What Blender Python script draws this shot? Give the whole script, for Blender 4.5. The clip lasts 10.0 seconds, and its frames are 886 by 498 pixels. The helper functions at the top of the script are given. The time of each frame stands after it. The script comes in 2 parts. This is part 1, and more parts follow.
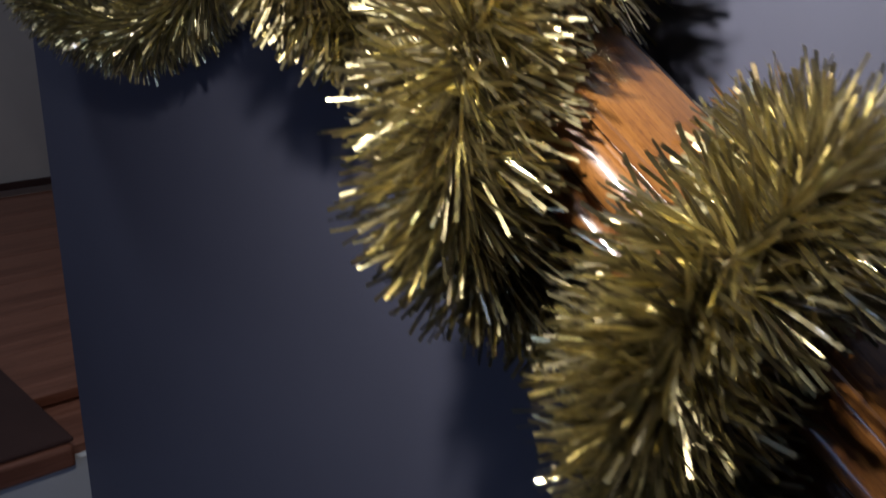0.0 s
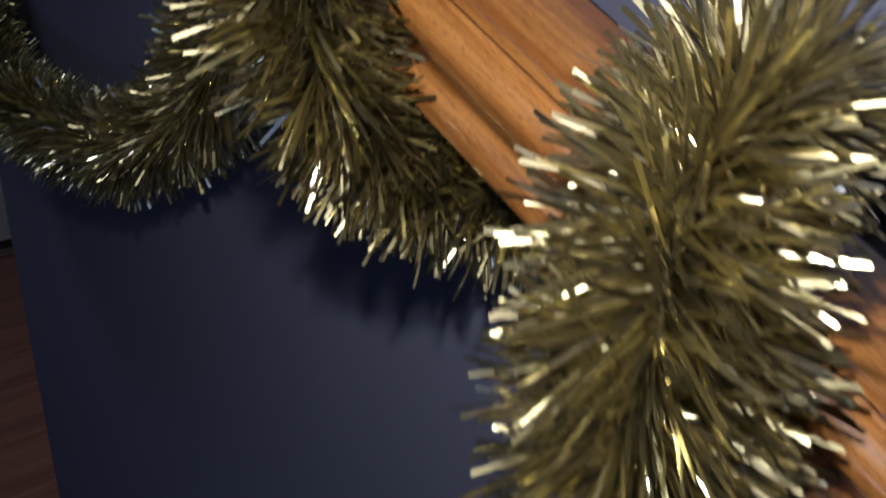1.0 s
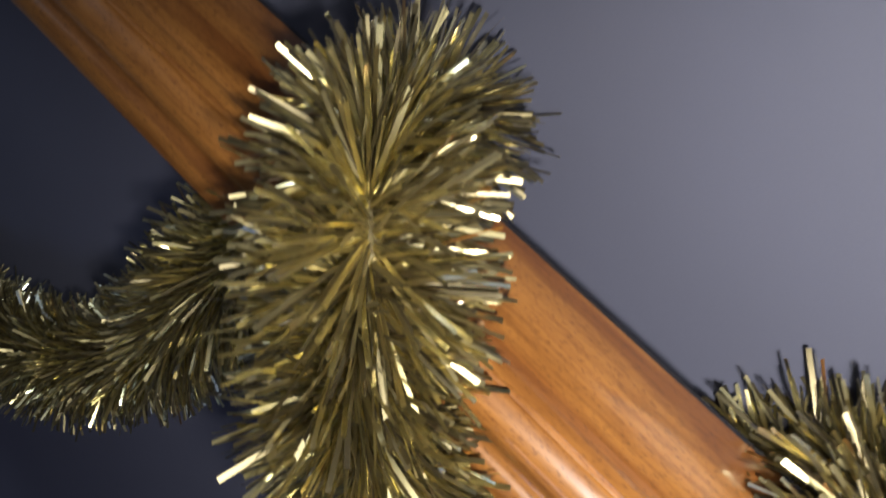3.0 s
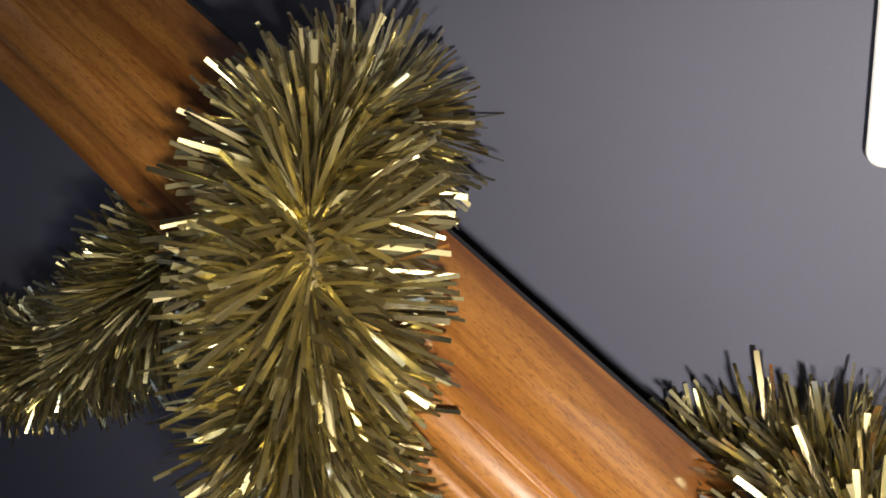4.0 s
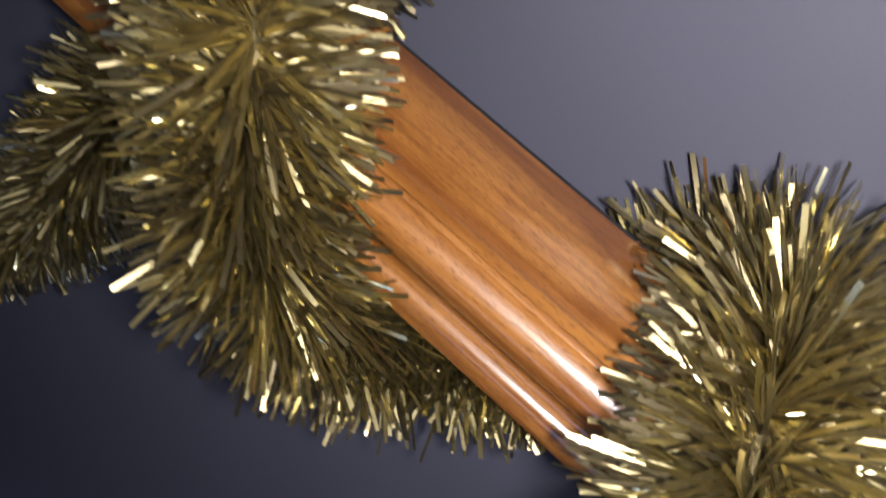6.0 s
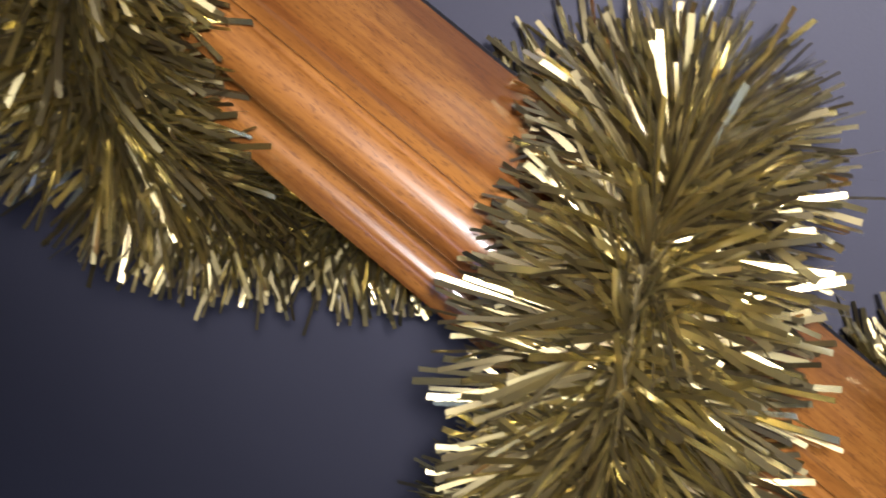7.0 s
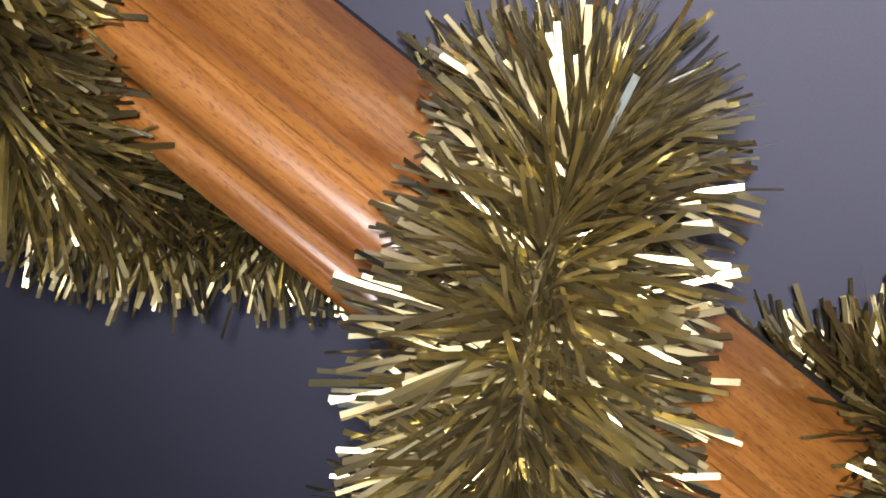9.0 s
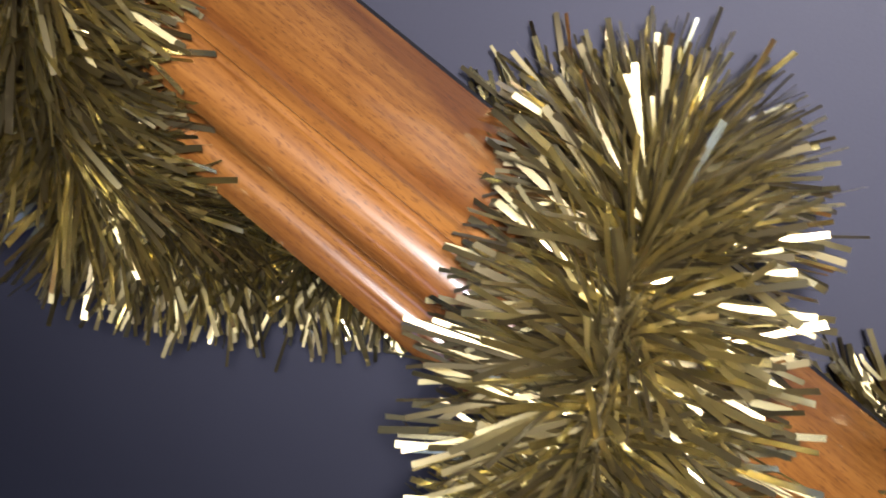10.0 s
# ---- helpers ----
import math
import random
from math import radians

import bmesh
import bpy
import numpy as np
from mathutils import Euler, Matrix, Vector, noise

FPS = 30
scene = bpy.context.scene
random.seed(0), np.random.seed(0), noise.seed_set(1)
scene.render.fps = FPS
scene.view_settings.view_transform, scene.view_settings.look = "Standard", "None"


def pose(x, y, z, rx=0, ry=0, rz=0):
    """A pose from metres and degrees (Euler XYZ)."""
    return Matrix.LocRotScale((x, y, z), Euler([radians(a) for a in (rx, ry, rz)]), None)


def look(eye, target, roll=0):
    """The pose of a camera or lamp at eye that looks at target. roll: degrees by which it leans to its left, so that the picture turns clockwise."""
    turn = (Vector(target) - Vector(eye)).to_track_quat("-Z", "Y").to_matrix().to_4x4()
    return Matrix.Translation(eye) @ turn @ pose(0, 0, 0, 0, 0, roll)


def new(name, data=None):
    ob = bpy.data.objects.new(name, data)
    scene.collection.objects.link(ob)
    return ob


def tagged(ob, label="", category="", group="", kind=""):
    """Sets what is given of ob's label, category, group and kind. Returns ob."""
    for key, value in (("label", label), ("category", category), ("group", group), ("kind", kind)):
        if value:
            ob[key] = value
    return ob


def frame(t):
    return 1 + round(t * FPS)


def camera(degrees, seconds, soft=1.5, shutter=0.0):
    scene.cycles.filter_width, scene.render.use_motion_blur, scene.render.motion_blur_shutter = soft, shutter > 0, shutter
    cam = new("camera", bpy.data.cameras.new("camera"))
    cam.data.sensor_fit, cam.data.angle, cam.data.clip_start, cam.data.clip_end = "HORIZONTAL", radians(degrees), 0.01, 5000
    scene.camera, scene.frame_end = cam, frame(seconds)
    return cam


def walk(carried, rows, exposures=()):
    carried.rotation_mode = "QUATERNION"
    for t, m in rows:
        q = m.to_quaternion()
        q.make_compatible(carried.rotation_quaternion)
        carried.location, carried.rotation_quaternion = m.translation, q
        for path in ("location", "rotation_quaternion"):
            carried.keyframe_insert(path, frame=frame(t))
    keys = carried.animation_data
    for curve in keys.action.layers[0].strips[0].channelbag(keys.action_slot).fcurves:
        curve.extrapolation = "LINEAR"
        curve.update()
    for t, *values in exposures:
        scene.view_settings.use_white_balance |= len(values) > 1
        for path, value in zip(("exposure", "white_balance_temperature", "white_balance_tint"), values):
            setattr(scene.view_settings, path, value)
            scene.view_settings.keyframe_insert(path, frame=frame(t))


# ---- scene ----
cam = camera(50.13, 10.0, soft=1.7, shutter=0.5)
# seconds, eye, turn in degrees
PATH = [
    (0, 0.3339, -0.2871, 0.8722, 73.55, 0.53, 48.91),
    (0.5, 0.2729, -0.2835, 0.9007, 74.41, 1.64, 47.31),
    (1, 0.1943, -0.2443, 0.9261, 74.13, 3.16, 45.81),
    (1.5, 0.1614, -0.2209, 0.9736, 74.48, 2.77, 44.08),
    (2, 0.1154, -0.2195, 1.0034, 73.73, 3.02, 42.64),
    (2.5, 0.0951, -0.2194, 1.0341, 72.54, 3.53, 40.60),
    (3, 0.0947, -0.2240, 1.0647, 70.91, 4.74, 36.93),
    (3.2, 0.0964, -0.2279, 1.0800, 69.96, 5.03, 35.65),
    (4.3, 0.0838, -0.2075, 1.0805, 67.44, 5.01, 32.79),
    (4.5, 0.0861, -0.2150, 1.0810, 67.32, 5.10, 32.69),
    (5, 0.1026, -0.2362, 1.0836, 67.38, 5.19, 32.51),
    (5.2, 0.1114, -0.2443, 1.0817, 66.90, 5.35, 32.55),
    (6.3, 0.1058, -0.2264, 1.0144, 64.29, 4.32, 30.30),
    (6.5, 0.1068, -0.2215, 1.0092, 62.37, 4.45, 29.23),
    (7, 0.1133, -0.2138, 0.9982, 60.11, 4.36, 26.76),
    (7.5, 0.1245, -0.2076, 0.9949, 59.43, 3.89, 24.62),
    (8, 0.1273, -0.2063, 0.9932, 59.00, 3.35, 23.82),
    (8.5, 0.1249, -0.2040, 0.9922, 59.28, 3.43, 24.18),
    (9, 0.1255, -0.2038, 0.9942, 59.94, 4.00, 24.29),
    (9.5, 0.1232, -0.2038, 0.9956, 60.44, 4.30, 24.73),
    (10, 0.1134, -0.2014, 0.9977, 61.21, 4.22, 26.25),
]
EXPOSURES = [(0.0, 0.0, 6250, 12), (0.5, -0.50, 6050, 12), (1.0, -0.52, 5800, 12), (1.5, -0.30, 5850, 15), (2.5, 0.08, 6200, 10),
             (3.2, -0.06, 6400, 9), (4.5, -0.10, 7200, 8), (5.2, -0.36, 6900, 10), (6.5, -0.18, 6250, 16), (7.5, -0.32, 6250, 16), (10.0, -0.20, 6200, 16)]
walk(cam, [(t, pose(x, y, z, rx, ry, rz)) for t, x, y, z, rx, ry, rz in PATH], EXPOSURES)

# ---- plan ----
Z0 = 0.825          # height of the rail's lower front edge at x = 0
SLOPE = 35.56       # pitch of the stair rail
WALL = 0.091        # face of the wall behind the rail
CORNER = -0.823     # where that wall ends
LANDING = 0.26
CEIL = 2.35

# ---- light ----
world = bpy.data.worlds.new("world")
scene.world = world
world.use_nodes = True
world.node_tree.nodes["Background"].inputs[0].default_value = (0.55, 0.65, 1.0, 1)
world.node_tree.nodes["Background"].inputs[1].default_value = 0.03


def area_lamp(name, eye, target, size, watts, colour):
    lamp = bpy.data.lights.new(name, "AREA")
    lamp.shape, lamp.size, lamp.energy, lamp.color = "DISK", size, watts, colour
    ob = new(name, lamp)
    ob.matrix_world = look(eye, target)
    return ob


# unseen fill under the ceiling, added to lift the landing and the dark parts
area_lamp("ceiling_fill", (-1.10, -0.45, CEIL - 0.03), (-1.3, -0.3, 0.0), 0.30, 6.5, (0.80, 0.88, 1.0))
# unseen cool source low down, added for the blue glow near the riser
area_lamp("low_cool_fill", (-0.30, -1.22, 0.42), (-0.95, 0.05, 0.10), 0.60, 2.4, (0.45, 0.60, 1.0))

# the small torch that lights the rail from beside the path
torch = bpy.data.lights.new("torch", "SPOT")
torch.energy, torch.shadow_soft_size, torch.color = 12.0, 0.011, (1.0, 0.955, 0.90)
torch_ob = new("torch", torch)
torch.spot_size, torch.spot_blend = radians(112), 1.0
torch_ob.matrix_world = look((0.140, -0.238, 1.032), (0.03, 0.0, 0.885))


# ---- materials ----
def material(name, rough=0.5, metal=0.0, colour=(0.5, 0.5, 0.5), coat=0.0):
    m = bpy.data.materials.new(name)
    m.use_nodes = True
    nt = m.node_tree
    b = nt.nodes["Principled BSDF"]
    b.inputs["Roughness"].default_value = rough
    b.inputs["Metallic"].default_value = metal
    b.inputs["Base Color"].default_value = (*colour, 1)
    b.inputs["Coat Weight"].default_value = coat
    return m, nt, b


def node(nt, kind, **values):
    n = nt.nodes.new(kind)
    for k, v in values.items():
        n.inputs[k.replace("_", " ")].default_value = v
    return n


def coords(nt, scale, space="Object"):
    tc = nt.nodes.new("ShaderNodeTexCoord")
    mp = node(nt, "ShaderNodeMapping", Scale=scale)
    nt.links.new(tc.outputs[space], mp.inputs["Vector"])
    return mp.outputs["Vector"]


def ramp(nt, source, stops):
    r = nt.nodes.new("ShaderNodeValToRGB")
    while len(r.color_ramp.elements) < len(stops):
        r.color_ramp.elements.new(0.5)
    for e, (p, c) in zip(r.color_ramp.elements, stops):
        e.position, e.color = p, (*c, 1)
    nt.links.new(source, r.inputs["Fac"])
    return r.outputs["Color"]


def noise_of(nt, vec, scale, detail=4.0, rough=0.55, distortion=0.0):
    n = node(nt, "ShaderNodeTexNoise", Scale=scale, Detail=detail, Roughness=rough, Distortion=distortion)
    nt.links.new(vec, n.inputs["Vector"])
    return n.outputs["Fac"]


def mix(nt, fac, a, b, blend="MIX"):
    m = nt.nodes.new("ShaderNodeMix")
    m.data_type, m.blend_type = "RGBA", blend
    for value, slot in ((fac, 0), (a, 6), (b, 7)):
        if isinstance(value, (int, float)):
            m.inputs[slot].default_value = value
        elif isinstance(value, tuple):
            m.inputs[slot].default_value = (*value, 1)
        else:
            nt.links.new(value, m.inputs[slot])
    return m.outputs[2]


def bump(nt, b, height, strength, distance):
    n = node(nt, "ShaderNodeBump", Strength=strength, Distance=distance)
    nt.links.new(height, n.inputs["Height"])
    nt.links.new(n.outputs["Normal"], b.inputs["Normal"])


def wood(name, light, dark, pore, rough, coat, along=(1, 1, 1), scale=1.0):
    """Varnished wood whose grain runs along the axis that is squeezed in `along`."""
    m, nt, b = material(name, rough, 0.0, light, coat)
    s = tuple(scale * a for a in along)
    v = coords(nt, s)
    wide = noise_of(nt, v, 75, 3, 0.5, 0.6)
    fine = noise_of(nt, v, 420, 5, 0.65, 0.3)
    pores = noise_of(nt, coords(nt, tuple(a * (3.2 if a < 0.5 else 1.0) for a in s)), 1400, 2, 0.5)
    base = ramp(nt, wide, [(0.36, dark), (0.52, light), (0.75, tuple(min(1, 1.18 * c) for c in light))])
    streak = ramp(nt, fine, [(0.34, (0.56, 0.47, 0.40)), (0.58, (1, 1, 1))])
    col = mix(nt, 0.75, base, streak, "MULTIPLY")
    holes = ramp(nt, pores, [(0.56, (0, 0, 0)), (0.66, (0.55, 0.55, 0.55))])
    col = mix(nt, holes, col, pore)
    nt.links.new(col, b.inputs["Base Color"])
    r = nt.nodes.new("ShaderNodeMapRange")
    r.inputs[3].default_value, r.inputs[4].default_value = rough - 0.06, rough + 0.12
    nt.links.new(fine, r.inputs[0])
    nt.links.new(r.outputs[0], b.inputs["Roughness"])
    b.inputs["Coat Roughness"].default_value = 0.12
    bump(nt, b, fine, 0.25, 0.0006)
    return m


def paint(name, colour, rough, grain=900, strength=0.25, blotch=0.06):
    m, nt, b = material(name, rough, 0.0, colour)
    v = coords(nt, (1, 1, 1))
    big = noise_of(nt, v, 4.5, 4, 0.6)
    small = noise_of(nt, v, grain, 3, 0.6)
    col = ramp(nt, big, [(0.3, tuple(c * (1 - blotch) for c in colour)), (0.7, tuple(c * (1 + blotch) for c in colour))])
    col = mix(nt, 0.12, col, ramp(nt, small, [(0.35, (0.75, 0.75, 0.75)), (0.65, (1, 1, 1))]), "MULTIPLY")
    nt.links.new(col, b.inputs["Base Color"])
    bump(nt, b, small, strength, 0.0008)
    return m


RAIL_WOOD = wood("rail_wood", (0.285, 0.118, 0.025), (0.180, 0.063, 0.012), (0.085, 0.026, 0.006), 0.34, 1.0, along=(0.08, 1, 1))
FLOOR_WOOD = wood("floor_wood", (0.34, 0.14, 0.085), (0.25, 0.095, 0.055), (0.16, 0.06, 0.035), 0.45, 0.1, along=(1, 0.06, 1), scale=0.4)
WALL_PAINT = paint("slate_wall_paint", (0.085, 0.087, 0.123), 0.62, strength=0.10)
FLOOR_GREY = paint("grey_floor", (0.10, 0.10, 0.11), 0.8)
CREAM_PAINT = paint("cream_paint", (0.66, 0.60, 0.54), 0.6)
WHITE_PAINT = paint("white_paint", (0.80, 0.80, 0.80), 0.5)
PLASTIC, _, _ = material("white_plastic", 0.32, 0.0, (0.86, 0.86, 0.84))
RAIL_SHADOW, _, _ = material("rail_shadow", 0.6, 0.0, (0.012, 0.012, 0.016))
# dark brown for the landing's shadow sheet; the baseboard strip shares it
DARK_BROWN = paint("dark_brown", (0.07, 0.032, 0.026), 0.95, 1500, 0.8, 0.2)
WIRE, _, _ = material("twisted_wire", 0.5, 0.8, (0.18, 0.15, 0.08))


def tinsel_material():
    m, nt, b = material("gold_tinsel", 0.26, 1.0)
    geo = nt.nodes.new("ShaderNodeNewGeometry")
    info = nt.nodes.new("ShaderNodeObjectInfo")
    add = nt.nodes.new("ShaderNodeMath")
    add.operation = "ADD"
    nt.links.new(geo.outputs["Random Per Island"], add.inputs[0])
    nt.links.new(info.outputs["Random"], add.inputs[1])
    wrap = nt.nodes.new("ShaderNodeMath")
    wrap.operation = "FRACT"
    nt.links.new(add.outputs[0], wrap.inputs[0])
    col = ramp(nt, wrap.outputs[0], [(0.0, (0.16, 0.132, 0.078)), (0.33, (0.37, 0.315, 0.172)), (0.66, (0.76, 0.665, 0.350)), (1.0, (1.0, 0.92, 0.54))])
    nt.links.new(col, b.inputs["Base Color"])
    rough = nt.nodes.new("ShaderNodeMapRange")
    rough.inputs[3].default_value, rough.inputs[4].default_value = 0.46, 0.22
    nt.links.new(wrap.outputs[0], rough.inputs[0])
    nt.links.new(rough.outputs[0], b.inputs["Roughness"])
    b.inputs["Coat Weight"].default_value = 1.0
    b.inputs["Coat Roughness"].default_value = 0.09
    return m


TINSEL = tinsel_material()


# ---- building helpers ----
def mesh_of(name, bm, mat, smooth=False):
    me = bpy.data.meshes.new(name)
    bmesh.ops.recalc_face_normals(bm, faces=bm.faces)
    bm.to_mesh(me)
    bm.free()
    me.materials.append(mat)
    if smooth:
        me.shade_smooth()
    return me


def part(name, bm, mat, parent, label="", smooth=False):
    ob = new(name, mesh_of(name, bm, mat, smooth))
    ob.parent = parent
    if label:
        tagged(ob, label)
    return ob


def box(x0, x1, y0, y1, z0, z1, bevel=0.0, segments=2):
    bm = bmesh.new()
    bmesh.ops.create_cube(bm, size=1)
    for v in bm.verts:
        v.co = Vector(((x0 + x1) / 2 + v.co.x * (x1 - x0), (y0 + y1) / 2 + v.co.y * (y1 - y0), (z0 + z1) / 2 + v.co.z * (z1 - z0)))
    if bevel:
        bmesh.ops.bevel(bm, geom=bm.edges[:], offset=bevel, segments=segments, affect="EDGES", profile=0.5)
    return bm


def structure(name, bm, mat, label, category):
    return tagged(new(name, mesh_of(name, bm, mat)), label, category, kind="structure")


def catmull(points, steps):
    p = [np.array(q, float) for q in points]
    p = [2 * p[0] - p[1]] + p + [2 * p[-1] - p[-2]]
    out = []
    for i in range(1, len(p) - 2):
        a, b, c, d = p[i - 1:i + 3]
        for k in range(steps):
            t = k / steps
            out.append(0.5 * (2 * b + (c - a) * t + (2 * a - 5 * b + 4 * c - d) * t * t + (3 * b - a - 3 * c + d) * t ** 3))
    out.append(p[-2])
    return np.array(out)


# ---- structure ----
structure("wall_north", box(CORNER, 2.2, WALL, WALL + 0.10, 0.0, CEIL), WALL_PAINT, "dark slate-blue painted plaster wall behind the handrail", "wall")
structure("wall_south", box(-2.8, 2.2, -1.35, -1.25, 0.0, CEIL), WALL_PAINT, "plain slate-blue painted wall opposite the handrail", "wall")
structure("wall_east", box(2.2, 2.3, -1.35, 1.6, 0.0, CEIL), WALL_PAINT, "plain slate-blue painted wall closing the stairwell", "wall")
structure("wall_west", box(-2.68, -2.58, -1.25, 1.6, 0.0, CEIL), CREAM_PAINT, "beige painted wall beyond the landing", "wall")
structure("wall_hall", box(-2.58, 2.2, 1.5, 1.6, 0.0, CEIL), WALL_PAINT, "plain slate-blue painted wall of the hall", "wall")
structure("ceiling", box(-2.8, 2.3, -1.35, 1.6, CEIL, CEIL + 0.1), WHITE_PAINT, "plain white painted ceiling", "ceiling")
structure("floor", box(-0.893, 2.3, -1.35, 1.6, -0.1, 0.0), FLOOR_GREY, "plain dark grey floor below the landing", "floor")

# landing with its boards, nosing and white riser
landing = tagged(new("landing", mesh_of("landing", box(-2.58, -0.908, -1.25, 1.5, 0.0, LANDING - 0.022), FLOOR_WOOD)), "reddish-brown wooden landing with a white riser", "landing", kind="structure")
part("riser", box(-0.906, -0.891, -1.25, 1.5, 0.0, LANDING - 0.034), WHITE_PAINT, landing, "white painted riser")
part("nosing", box(-1.050, -0.866, -1.25, 0.091, LANDING - 0.032, LANDING, 0.005), FLOOR_WOOD, landing, "reddish-brown wooden nosing board")
board_mesh = mesh_of("floor_board", box(-0.099, 0.099, -1.37, 1.37, -0.018, 0.0, 0.0015, 1), FLOOR_WOOD)
for i in range(7):
    ob = new("floor_board", board_mesh)
    ob.parent, ob.location = landing, (-1.152 - 0.2 * i, 0.125, LANDING)
structure("baseboard", box(-2.58, -2.565, -1.25, 1.5, LANDING, LANDING + 0.02), DARK_BROWN, "dark shadow-gap strip along the beige wall", "baseboard")


# ---- handrail ----
def rail_profile():
    """Moulded stair rail in section: (across, up), lower front edge at 0, 0."""
    lip = [(0.0004, 0.0006), (-0.0004, 0.0030), (-0.0008, 0.0065), (-0.0007, 0.0098), (-0.0001, 0.0116)]
    cove = [(0.0012, 0.0136), (0.0020, 0.0168), (0.0010, 0.0203), (-0.0018, 0.0238), (-0.0060, 0.0275), (-0.0106, 0.0312)]
    bulge = [(-0.0050 - 0.0116 * math.cos(radians(a)), 0.0415 + 0.0116 * math.sin(radians(a))) for a in range(-32, 71, 8)]
    edge = [(-0.0098, 0.0543), (-0.0108, 0.0556)]
    front = [tuple(p) for p in catmull(lip + cove + bulge + edge, 3)] + [(-0.0122, 0.0560), (-0.0132, 0.0571)]
    front = [(y + 0.0058 * u / 0.0571, 0.884 * u) for y, u in front]
    top = []
    for k in range(1, 24):
        f = k / 24
        dip = 0.0006 * math.exp(-((f - 0.13) / 0.028) ** 2)  # fine line beside the bead
        top.append((-0.0074 + 0.0477 * f, 0.0505 + 0.0100 * f + 0.0022 * math.sin(math.pi * f) - dip))
    back = [(0.0398, 0.0606), (0.0405, 0.0592), (0.0405, 0.0470), (0.0350, 0.0350), (0.0270, 0.0280), (0.0270, 0.0160), (0.0295, 0.0120), (0.0295, 0.0), (0.0014, 0.0)]
    return front + top + back


def sweep(profile, x0, x1, steps=2):
    bm = bmesh.new()
    rings = [[bm.verts.new((x0 + (x1 - x0) * i / (steps - 1), y, z)) for y, z in profile] for i in range(steps)]
    n = len(profile)
    for a, b in zip(rings, rings[1:]):
        for k in range(n):
            bm.faces.new((a[k], a[(k + 1) % n], b[(k + 1) % n], b[k]))
    bm.faces.new(rings[0])
    bm.faces.new(rings[-1])
    return bm


RAIL_POSE = pose(0, 0, Z0, 0, SLOPE, 0)
handrail = tagged(new("handrail"), "varnished reddish-brown wooden stair handrail fixed to the wall", "handrail")
handrail.matrix_world = RAIL_POSE
part("rail", sweep(rail_profile(), -1.055, 1.0), RAIL_WOOD, handrail)
# the rail's shadow line on the wall, built as a black strip
part("shadow_strip", sweep([(0.0406, 0.048), (0.0430, 0.048), (0.0430, 0.0600), (0.0406, 0.0600)], -1.055, 1.0), RAIL_SHADOW, handrail, "thin black strip standing in for the rail's shadow on the wall")
for u in (-0.98, -0.13, 0.85):
    bm = box(u - 0.016, u + 0.016, 0.010, 0.030, -0.030, 0.004, 0.003)
    bracket = part("bracket", bm, RAIL_WOOD, handrail, "wooden support block")
    part("arm", box(u - 0.012, u + 0.012, 0.0305, WALL + 0.002, -0.030, -0.008, 0.003), RAIL_WOOD, bracket)


# ---- light switch ----
def rounded_plate(w, h, y0, y1, r, x, z, bevel):
    bm = bmesh.new()
    ring = []
    for cx, cz, a0 in ((w - r, h - r, 0), (r, h - r, 90), (r, r, 180), (w - r, r, 270)):
        for k in range(7):
            a = radians(a0 + 15 * k)
            ring.append(bm.verts.new((x + cx + r * math.cos(a), y0, z + cz + r * math.sin(a))))
    f = bm.faces.new(ring)
    top = bmesh.ops.extrude_face_region(bm, geom=[f])
    vs = [v for v in top["geom"] if isinstance(v, bmesh.types.BMVert)]
    bmesh.ops.translate(bm, verts=vs, vec=(0, y1 - y0, 0))
    edges = [e for e in bm.edges if all(abs(v.co.y - y1) < 1e-6 for v in e.verts)]
    bmesh.ops.bevel(bm, geom=edges, offset=bevel, segments=3, affect="EDGES", profile=0.5)
    return bm


SX, SZ = 0.0365, Z0 + 0.1595
switch = tagged(new("light_switch"), "white plastic double light switch on the slate wall", "light switch")
part("plate", rounded_plate(0.086, 0.086, WALL - 0.0005, WALL - 0.0090, 0.005, SX, SZ, 0.002), PLASTIC, switch)
for k in range(2):
    part("rocker", rounded_plate(0.058, 0.0285, WALL - 0.0085, WALL - 0.0115, 0.0015, SX + 0.014, SZ + 0.0143 + 0.0292 * k, 0.0008), PLASTIC, switch, "white rocker")

# ---- thin dark sheet laid for the shadow on the landing ----
bm = box(-1.90, -0.876, -0.70, 0.095, LANDING + 0.0005, LANDING + 0.007, 0.003)
tagged(new("landing_shade", mesh_of("landing_shade", bm, DARK_BROWN)), "thin dark brown sheet standing in for the shadow on the wooden landing", "mat")

# ---- garland ----
TURN_STEP = np.array((0.131, 0.0, -0.098))
LOOP = [(0.058, 0.022, 0.061), (0.059, -0.005, 0.057), (0.060, -0.023, 0.046), (0.060, -0.033, 0.030), (0.057, -0.036, 0.004), (0.047, -0.031, -0.032),
        (0.034, -0.008, -0.064), (0.038, 0.028, -0.088), (0.066, 0.054, -0.094), (0.104, 0.066, -0.068), (0.142, 0.056, -0.036)]
LOOP_A = [(0.176, 0.022, -0.026), (0.180, -0.004, -0.032), (0.174, -0.022, -0.043), (0.166, -0.031, -0.057), (0.160, -0.034, -0.084), (0.154, -0.029, -0.118),
          (0.151, -0.008, -0.148), (0.158, 0.028, -0.172), (0.188, 0.054, -0.180), (0.230, 0.066, -0.156), (0.273, 0.058, -0.128)]
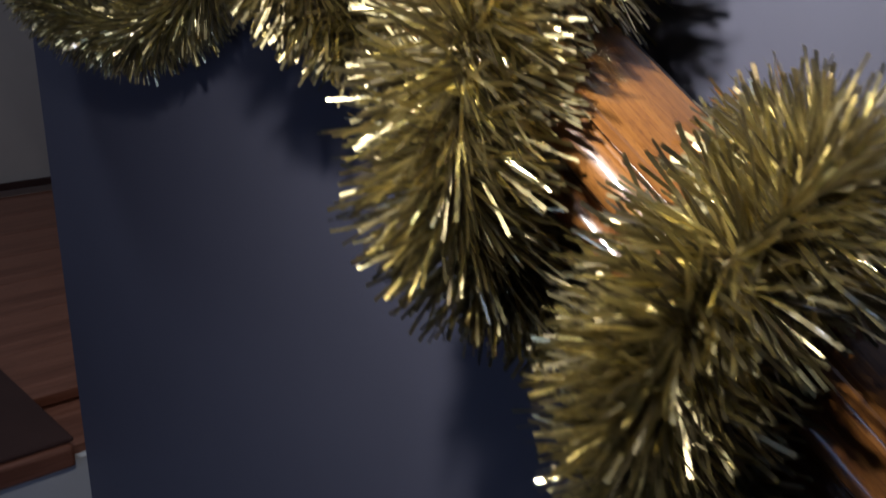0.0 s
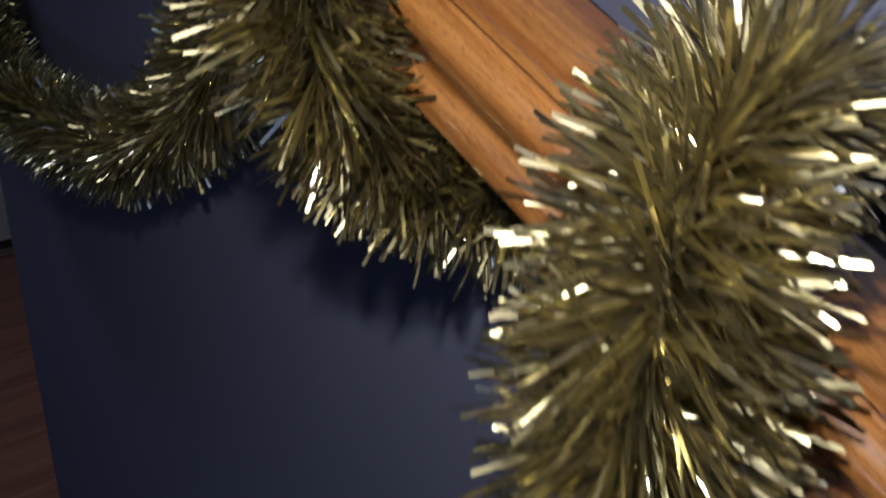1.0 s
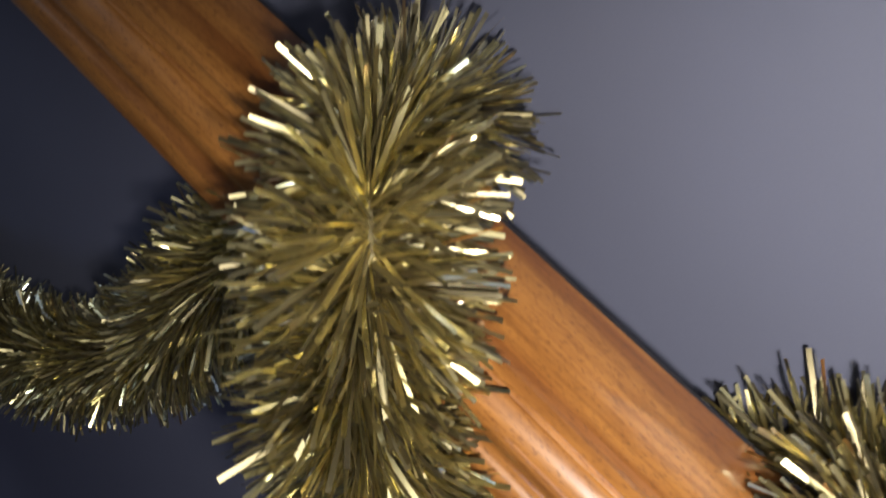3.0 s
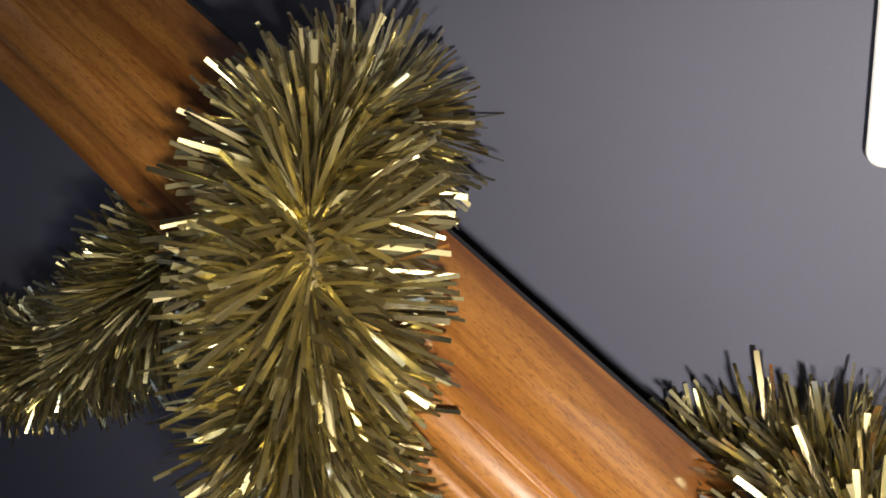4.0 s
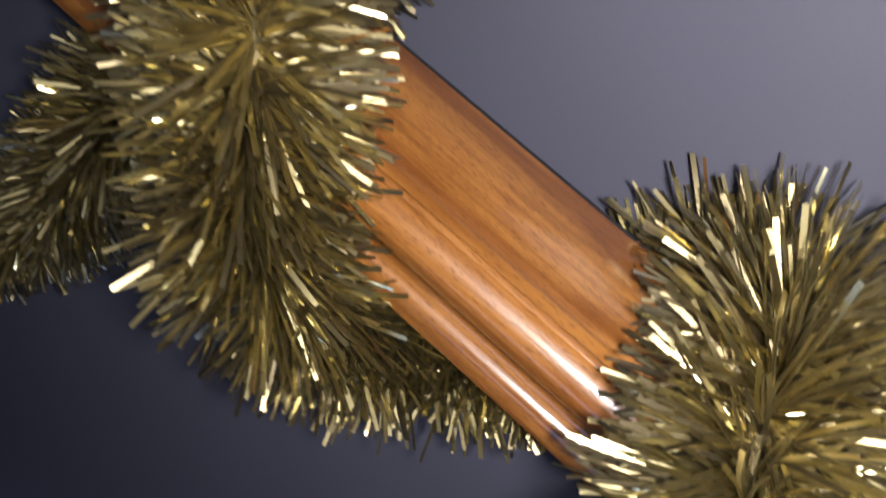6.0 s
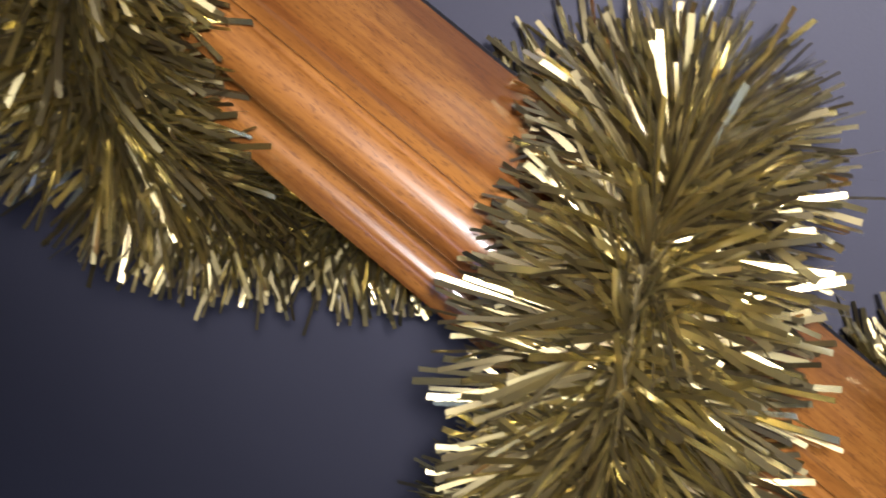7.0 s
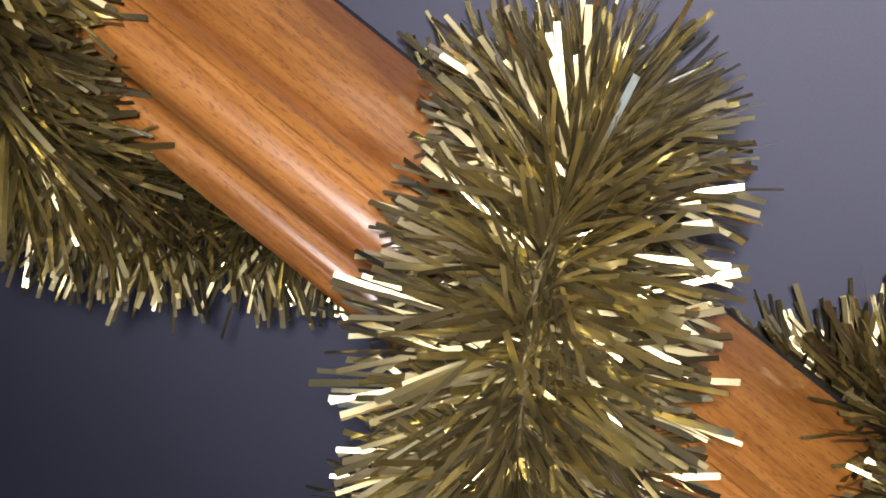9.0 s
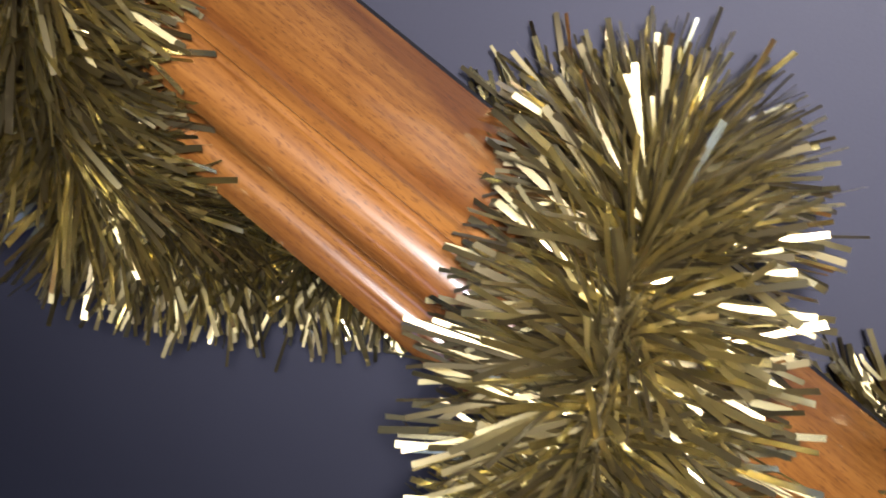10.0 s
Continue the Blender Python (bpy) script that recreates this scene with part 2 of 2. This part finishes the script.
SWAG = [(-0.83, -0.03, 0.67), (-0.82, 0.040, 0.57), (-0.79, 0.048, 0.42), (-0.74, 0.048, 0.20), (-0.67, 0.046, 0.06), (-0.55, 0.046, 0.012),
        (-0.43, 0.048, 0.004), (-0.33, 0.050, 0.035), (-0.256, 0.034, 0.084), (-0.205, 0.030, 0.116), (-0.160, 0.050, 0.146), (-0.128, 0.058, 0.166), (-0.114, 0.027, 0.178)]
LOOP_C = [(-0.106, 0.002, 0.176), (-0.096, -0.018, 0.165), (-0.090, -0.027, 0.150), (-0.097, -0.029, 0.126), (-0.107, -0.025, 0.086),
          (-0.112, -0.002, 0.052), (-0.100, 0.030, 0.025), (-0.065, 0.054, 0.012), (-0.012, 0.066, 0.030), (0.024, 0.064, 0.046), (0.044, 0.052, 0.055)]
control = SWAG + LOOP_C + LOOP
for k in range(3):
    control += [tuple(np.array(q) + k * TURN_STEP) for q in LOOP_A]
core = catmull(control, 12) + np.array((0, 0, Z0))
REACH = 0.0425
PER_METRE = 14500


def frames_along(path):
    seg = np.linalg.norm(np.diff(path, axis=0), axis=1)
    s = np.concatenate([[0], np.cumsum(seg)])
    tan = np.gradient(path, axis=0)
    tan /= np.linalg.norm(tan, axis=1)[:, None]
    n1 = np.empty_like(path)
    n = np.cross(tan[0], (0.3, 0.5, 0.8))
    for i, t in enumerate(tan):
        n = n - t * (n @ t)
        n /= np.linalg.norm(n)
        n1[i] = n
    return s, tan, n1, np.cross(tan, n1)


S, TAN, N1, N2 = frames_along(core)
rng = np.random.default_rng(11)


TUFT, SECTORS = 0.0055, 13
TUFTS = (int(S[-1] / TUFT) + 2, SECTORS)
tuft_lean, tuft_roll, tuft_turn = (rng.normal(0, w, TUFTS) for w in (0.36, 0.42, 0.18))
tuft_length = rng.uniform(0.84, 1.05, TUFTS)


def ribbon_rays(count, s_from, s_to):
    """Roots, directions, lengths and rolls of ribbons that stand out from the wire in small tufts."""
    s = rng.uniform(s_from, s_to, count)
    at = np.stack([np.interp(s, S, core[:, k]) for k in range(3)], 1)
    t, a, b = (np.stack([np.interp(s, S, m[:, k]) for k in range(3)], 1) for m in (TAN, N1, N2))
    ang = rng.uniform(0, 2 * math.pi, count)
    cell = (s / TUFT).astype(int), (ang / (2 * math.pi) * SECTORS).astype(int)
    ang = ang + tuft_turn[cell]
    lean = rng.normal(0, 0.30, count) + tuft_lean[cell]
    d = np.cos(ang)[:, None] * a + np.sin(ang)[:, None] * b + lean[:, None] * t
    d /= np.linalg.norm(d, axis=1)[:, None]
    knots = [S[12 * (len(SWAG) + k)] for k in (0, 1, 8, 11, 13, 15, 17, 21)]
    stretch = np.interp(s, knots, [1.0, 1.06, 1.06, 1.10, 1.06, 1.12, 1.20, 1.12])
    length = stretch * REACH * tuft_length[cell] * np.where(rng.random(count) < 0.75, rng.uniform(0.92, 1.10, count), rng.uniform(0.55, 0.98, count))
    return at, d, t, length, tuft_roll[cell] + rng.normal(0, 0.40, count)


def ribbon_points(at, d, t, length, roll, rng):
    count = len(at)
    # the foil mostly lies with its width along the wire
    flat = t - d * (t * d).sum(1)[:, None]
    flat /= np.linalg.norm(flat, axis=1)[:, None]
    roll = roll[:, None]
    side = np.cos(roll) * flat + np.sin(roll) * np.cross(d, flat)
    width = rng.uniform(0.00052, 0.00098, count)[:, None]
    sag = np.cross(side, d) * rng.normal(0, 0.13, count)[:, None]
    twist = np.cross(side, d) * rng.normal(0, 0.30, count)[:, None]
    rows = []
    for f in (0.0, 0.40, 0.72, 1.0):
        mid = at + d * (length * f)[:, None] + sag * (length * f * f)[:, None] + np.array((0, 0, -0.0022)) * f * f
        wide = side + twist * f
        wide = wide / np.linalg.norm(wide, axis=1)[:, None] * width
        for sgn in (-1, 1):
            p = mid + sgn * wide
            p[:, 1] = np.minimum(p[:, 1], WALL - 0.001)
            rows.append(p)
    return np.stack(rows, 1)  # count x 8 x 3


def ribbon_mesh(name, pts, mat):
    count = len(pts)
    me = bpy.data.meshes.new(name)
    quads = np.array([(0, 1, 3, 2), (2, 3, 5, 4), (4, 5, 7, 6)])
    faces = (np.arange(count)[:, None, None] * 8 + quads[None]).reshape(-1, 4)
    me.vertices.add(count * 8)
    me.vertices.foreach_set("co", pts.reshape(-1).astype(np.float32))
    me.loops.add(faces.size)
    me.loops.foreach_set("vertex_index", faces.reshape(-1).astype(np.int32))
    me.polygons.add(len(faces))
    me.polygons.foreach_set("loop_start", (np.arange(len(faces)) * 4).astype(np.int32))
    me.update(calc_edges=True)
    me.materials.append(mat)
    return me


garland = tagged(new("tinsel_garland"), "thick gold metallic tinsel garland wound round the handrail", "garland")
garland.location = (-0.07, 0.0, Z0)
inverse = garland.location.copy()
at, d, t, length, roll = ribbon_rays(int(PER_METRE * S[-1]), 0, S[-1])
pile = new("tinsel", ribbon_mesh("tinsel", ribbon_points(at, d, t, length, roll, rng) - np.array(inverse), TINSEL))
pile.parent = garland
tagged(pile, "dense shiny gold foil ribbons", kind="stuff")


def tube(path, radius, sides=6):
    bm = bmesh.new()
    rings = []
    for i in range(0, len(path), 2):
        rings.append([bm.verts.new(Vector(path[i] + radius * (math.cos(2 * math.pi * k / sides) * N1[i] + math.sin(2 * math.pi * k / sides) * N2[i]) - np.array(inverse))) for k in range(sides)])
    for p, q in zip(rings, rings[1:]):
        for k in range(sides):
            bm.faces.new((p[k], p[(k + 1) % sides], q[(k + 1) % sides], q[k]))
    bm.faces.new(rings[0])
    bm.faces.new(rings[-1])
    return bm


part("core_wire", tube(core, 0.0022), WIRE, garland, "twisted wire core")

# the longest, loosest strands on the two loops nearest the eye
near = [S[12 * len(SWAG)], S[12 * (len(SWAG) + 5)], S[12 * (len(SWAG) + 11)], S[12 * (len(SWAG) + 16)]]
variants = []
for k in range(10):
    one = ribbon_points(np.zeros((1, 3)), np.array([[1.0, 0, 0]]), np.array([[0, 1.0, 0]]), np.array([REACH * rng.uniform(0.94, 1.06)]), np.zeros(1), rng)
    variants.append(ribbon_mesh("strand", one, TINSEL))
for i in range(300):
    lo, hi = (near[0], near[1]) if i % 2 else (near[2], near[3])
    a, dd, _, _, _ = ribbon_rays(1, lo, hi)
    x = Vector(dd[0])
    y = x.cross(Vector(rng.normal(size=3))).normalized()
    z = x.cross(y)
    m = Matrix((x, y, z)).transposed().to_4x4()
    m.translation = Vector(a[0]) - inverse
    ob = new("strand", variants[i % 10])
    ob.parent = garland
    ob.matrix_basis = m
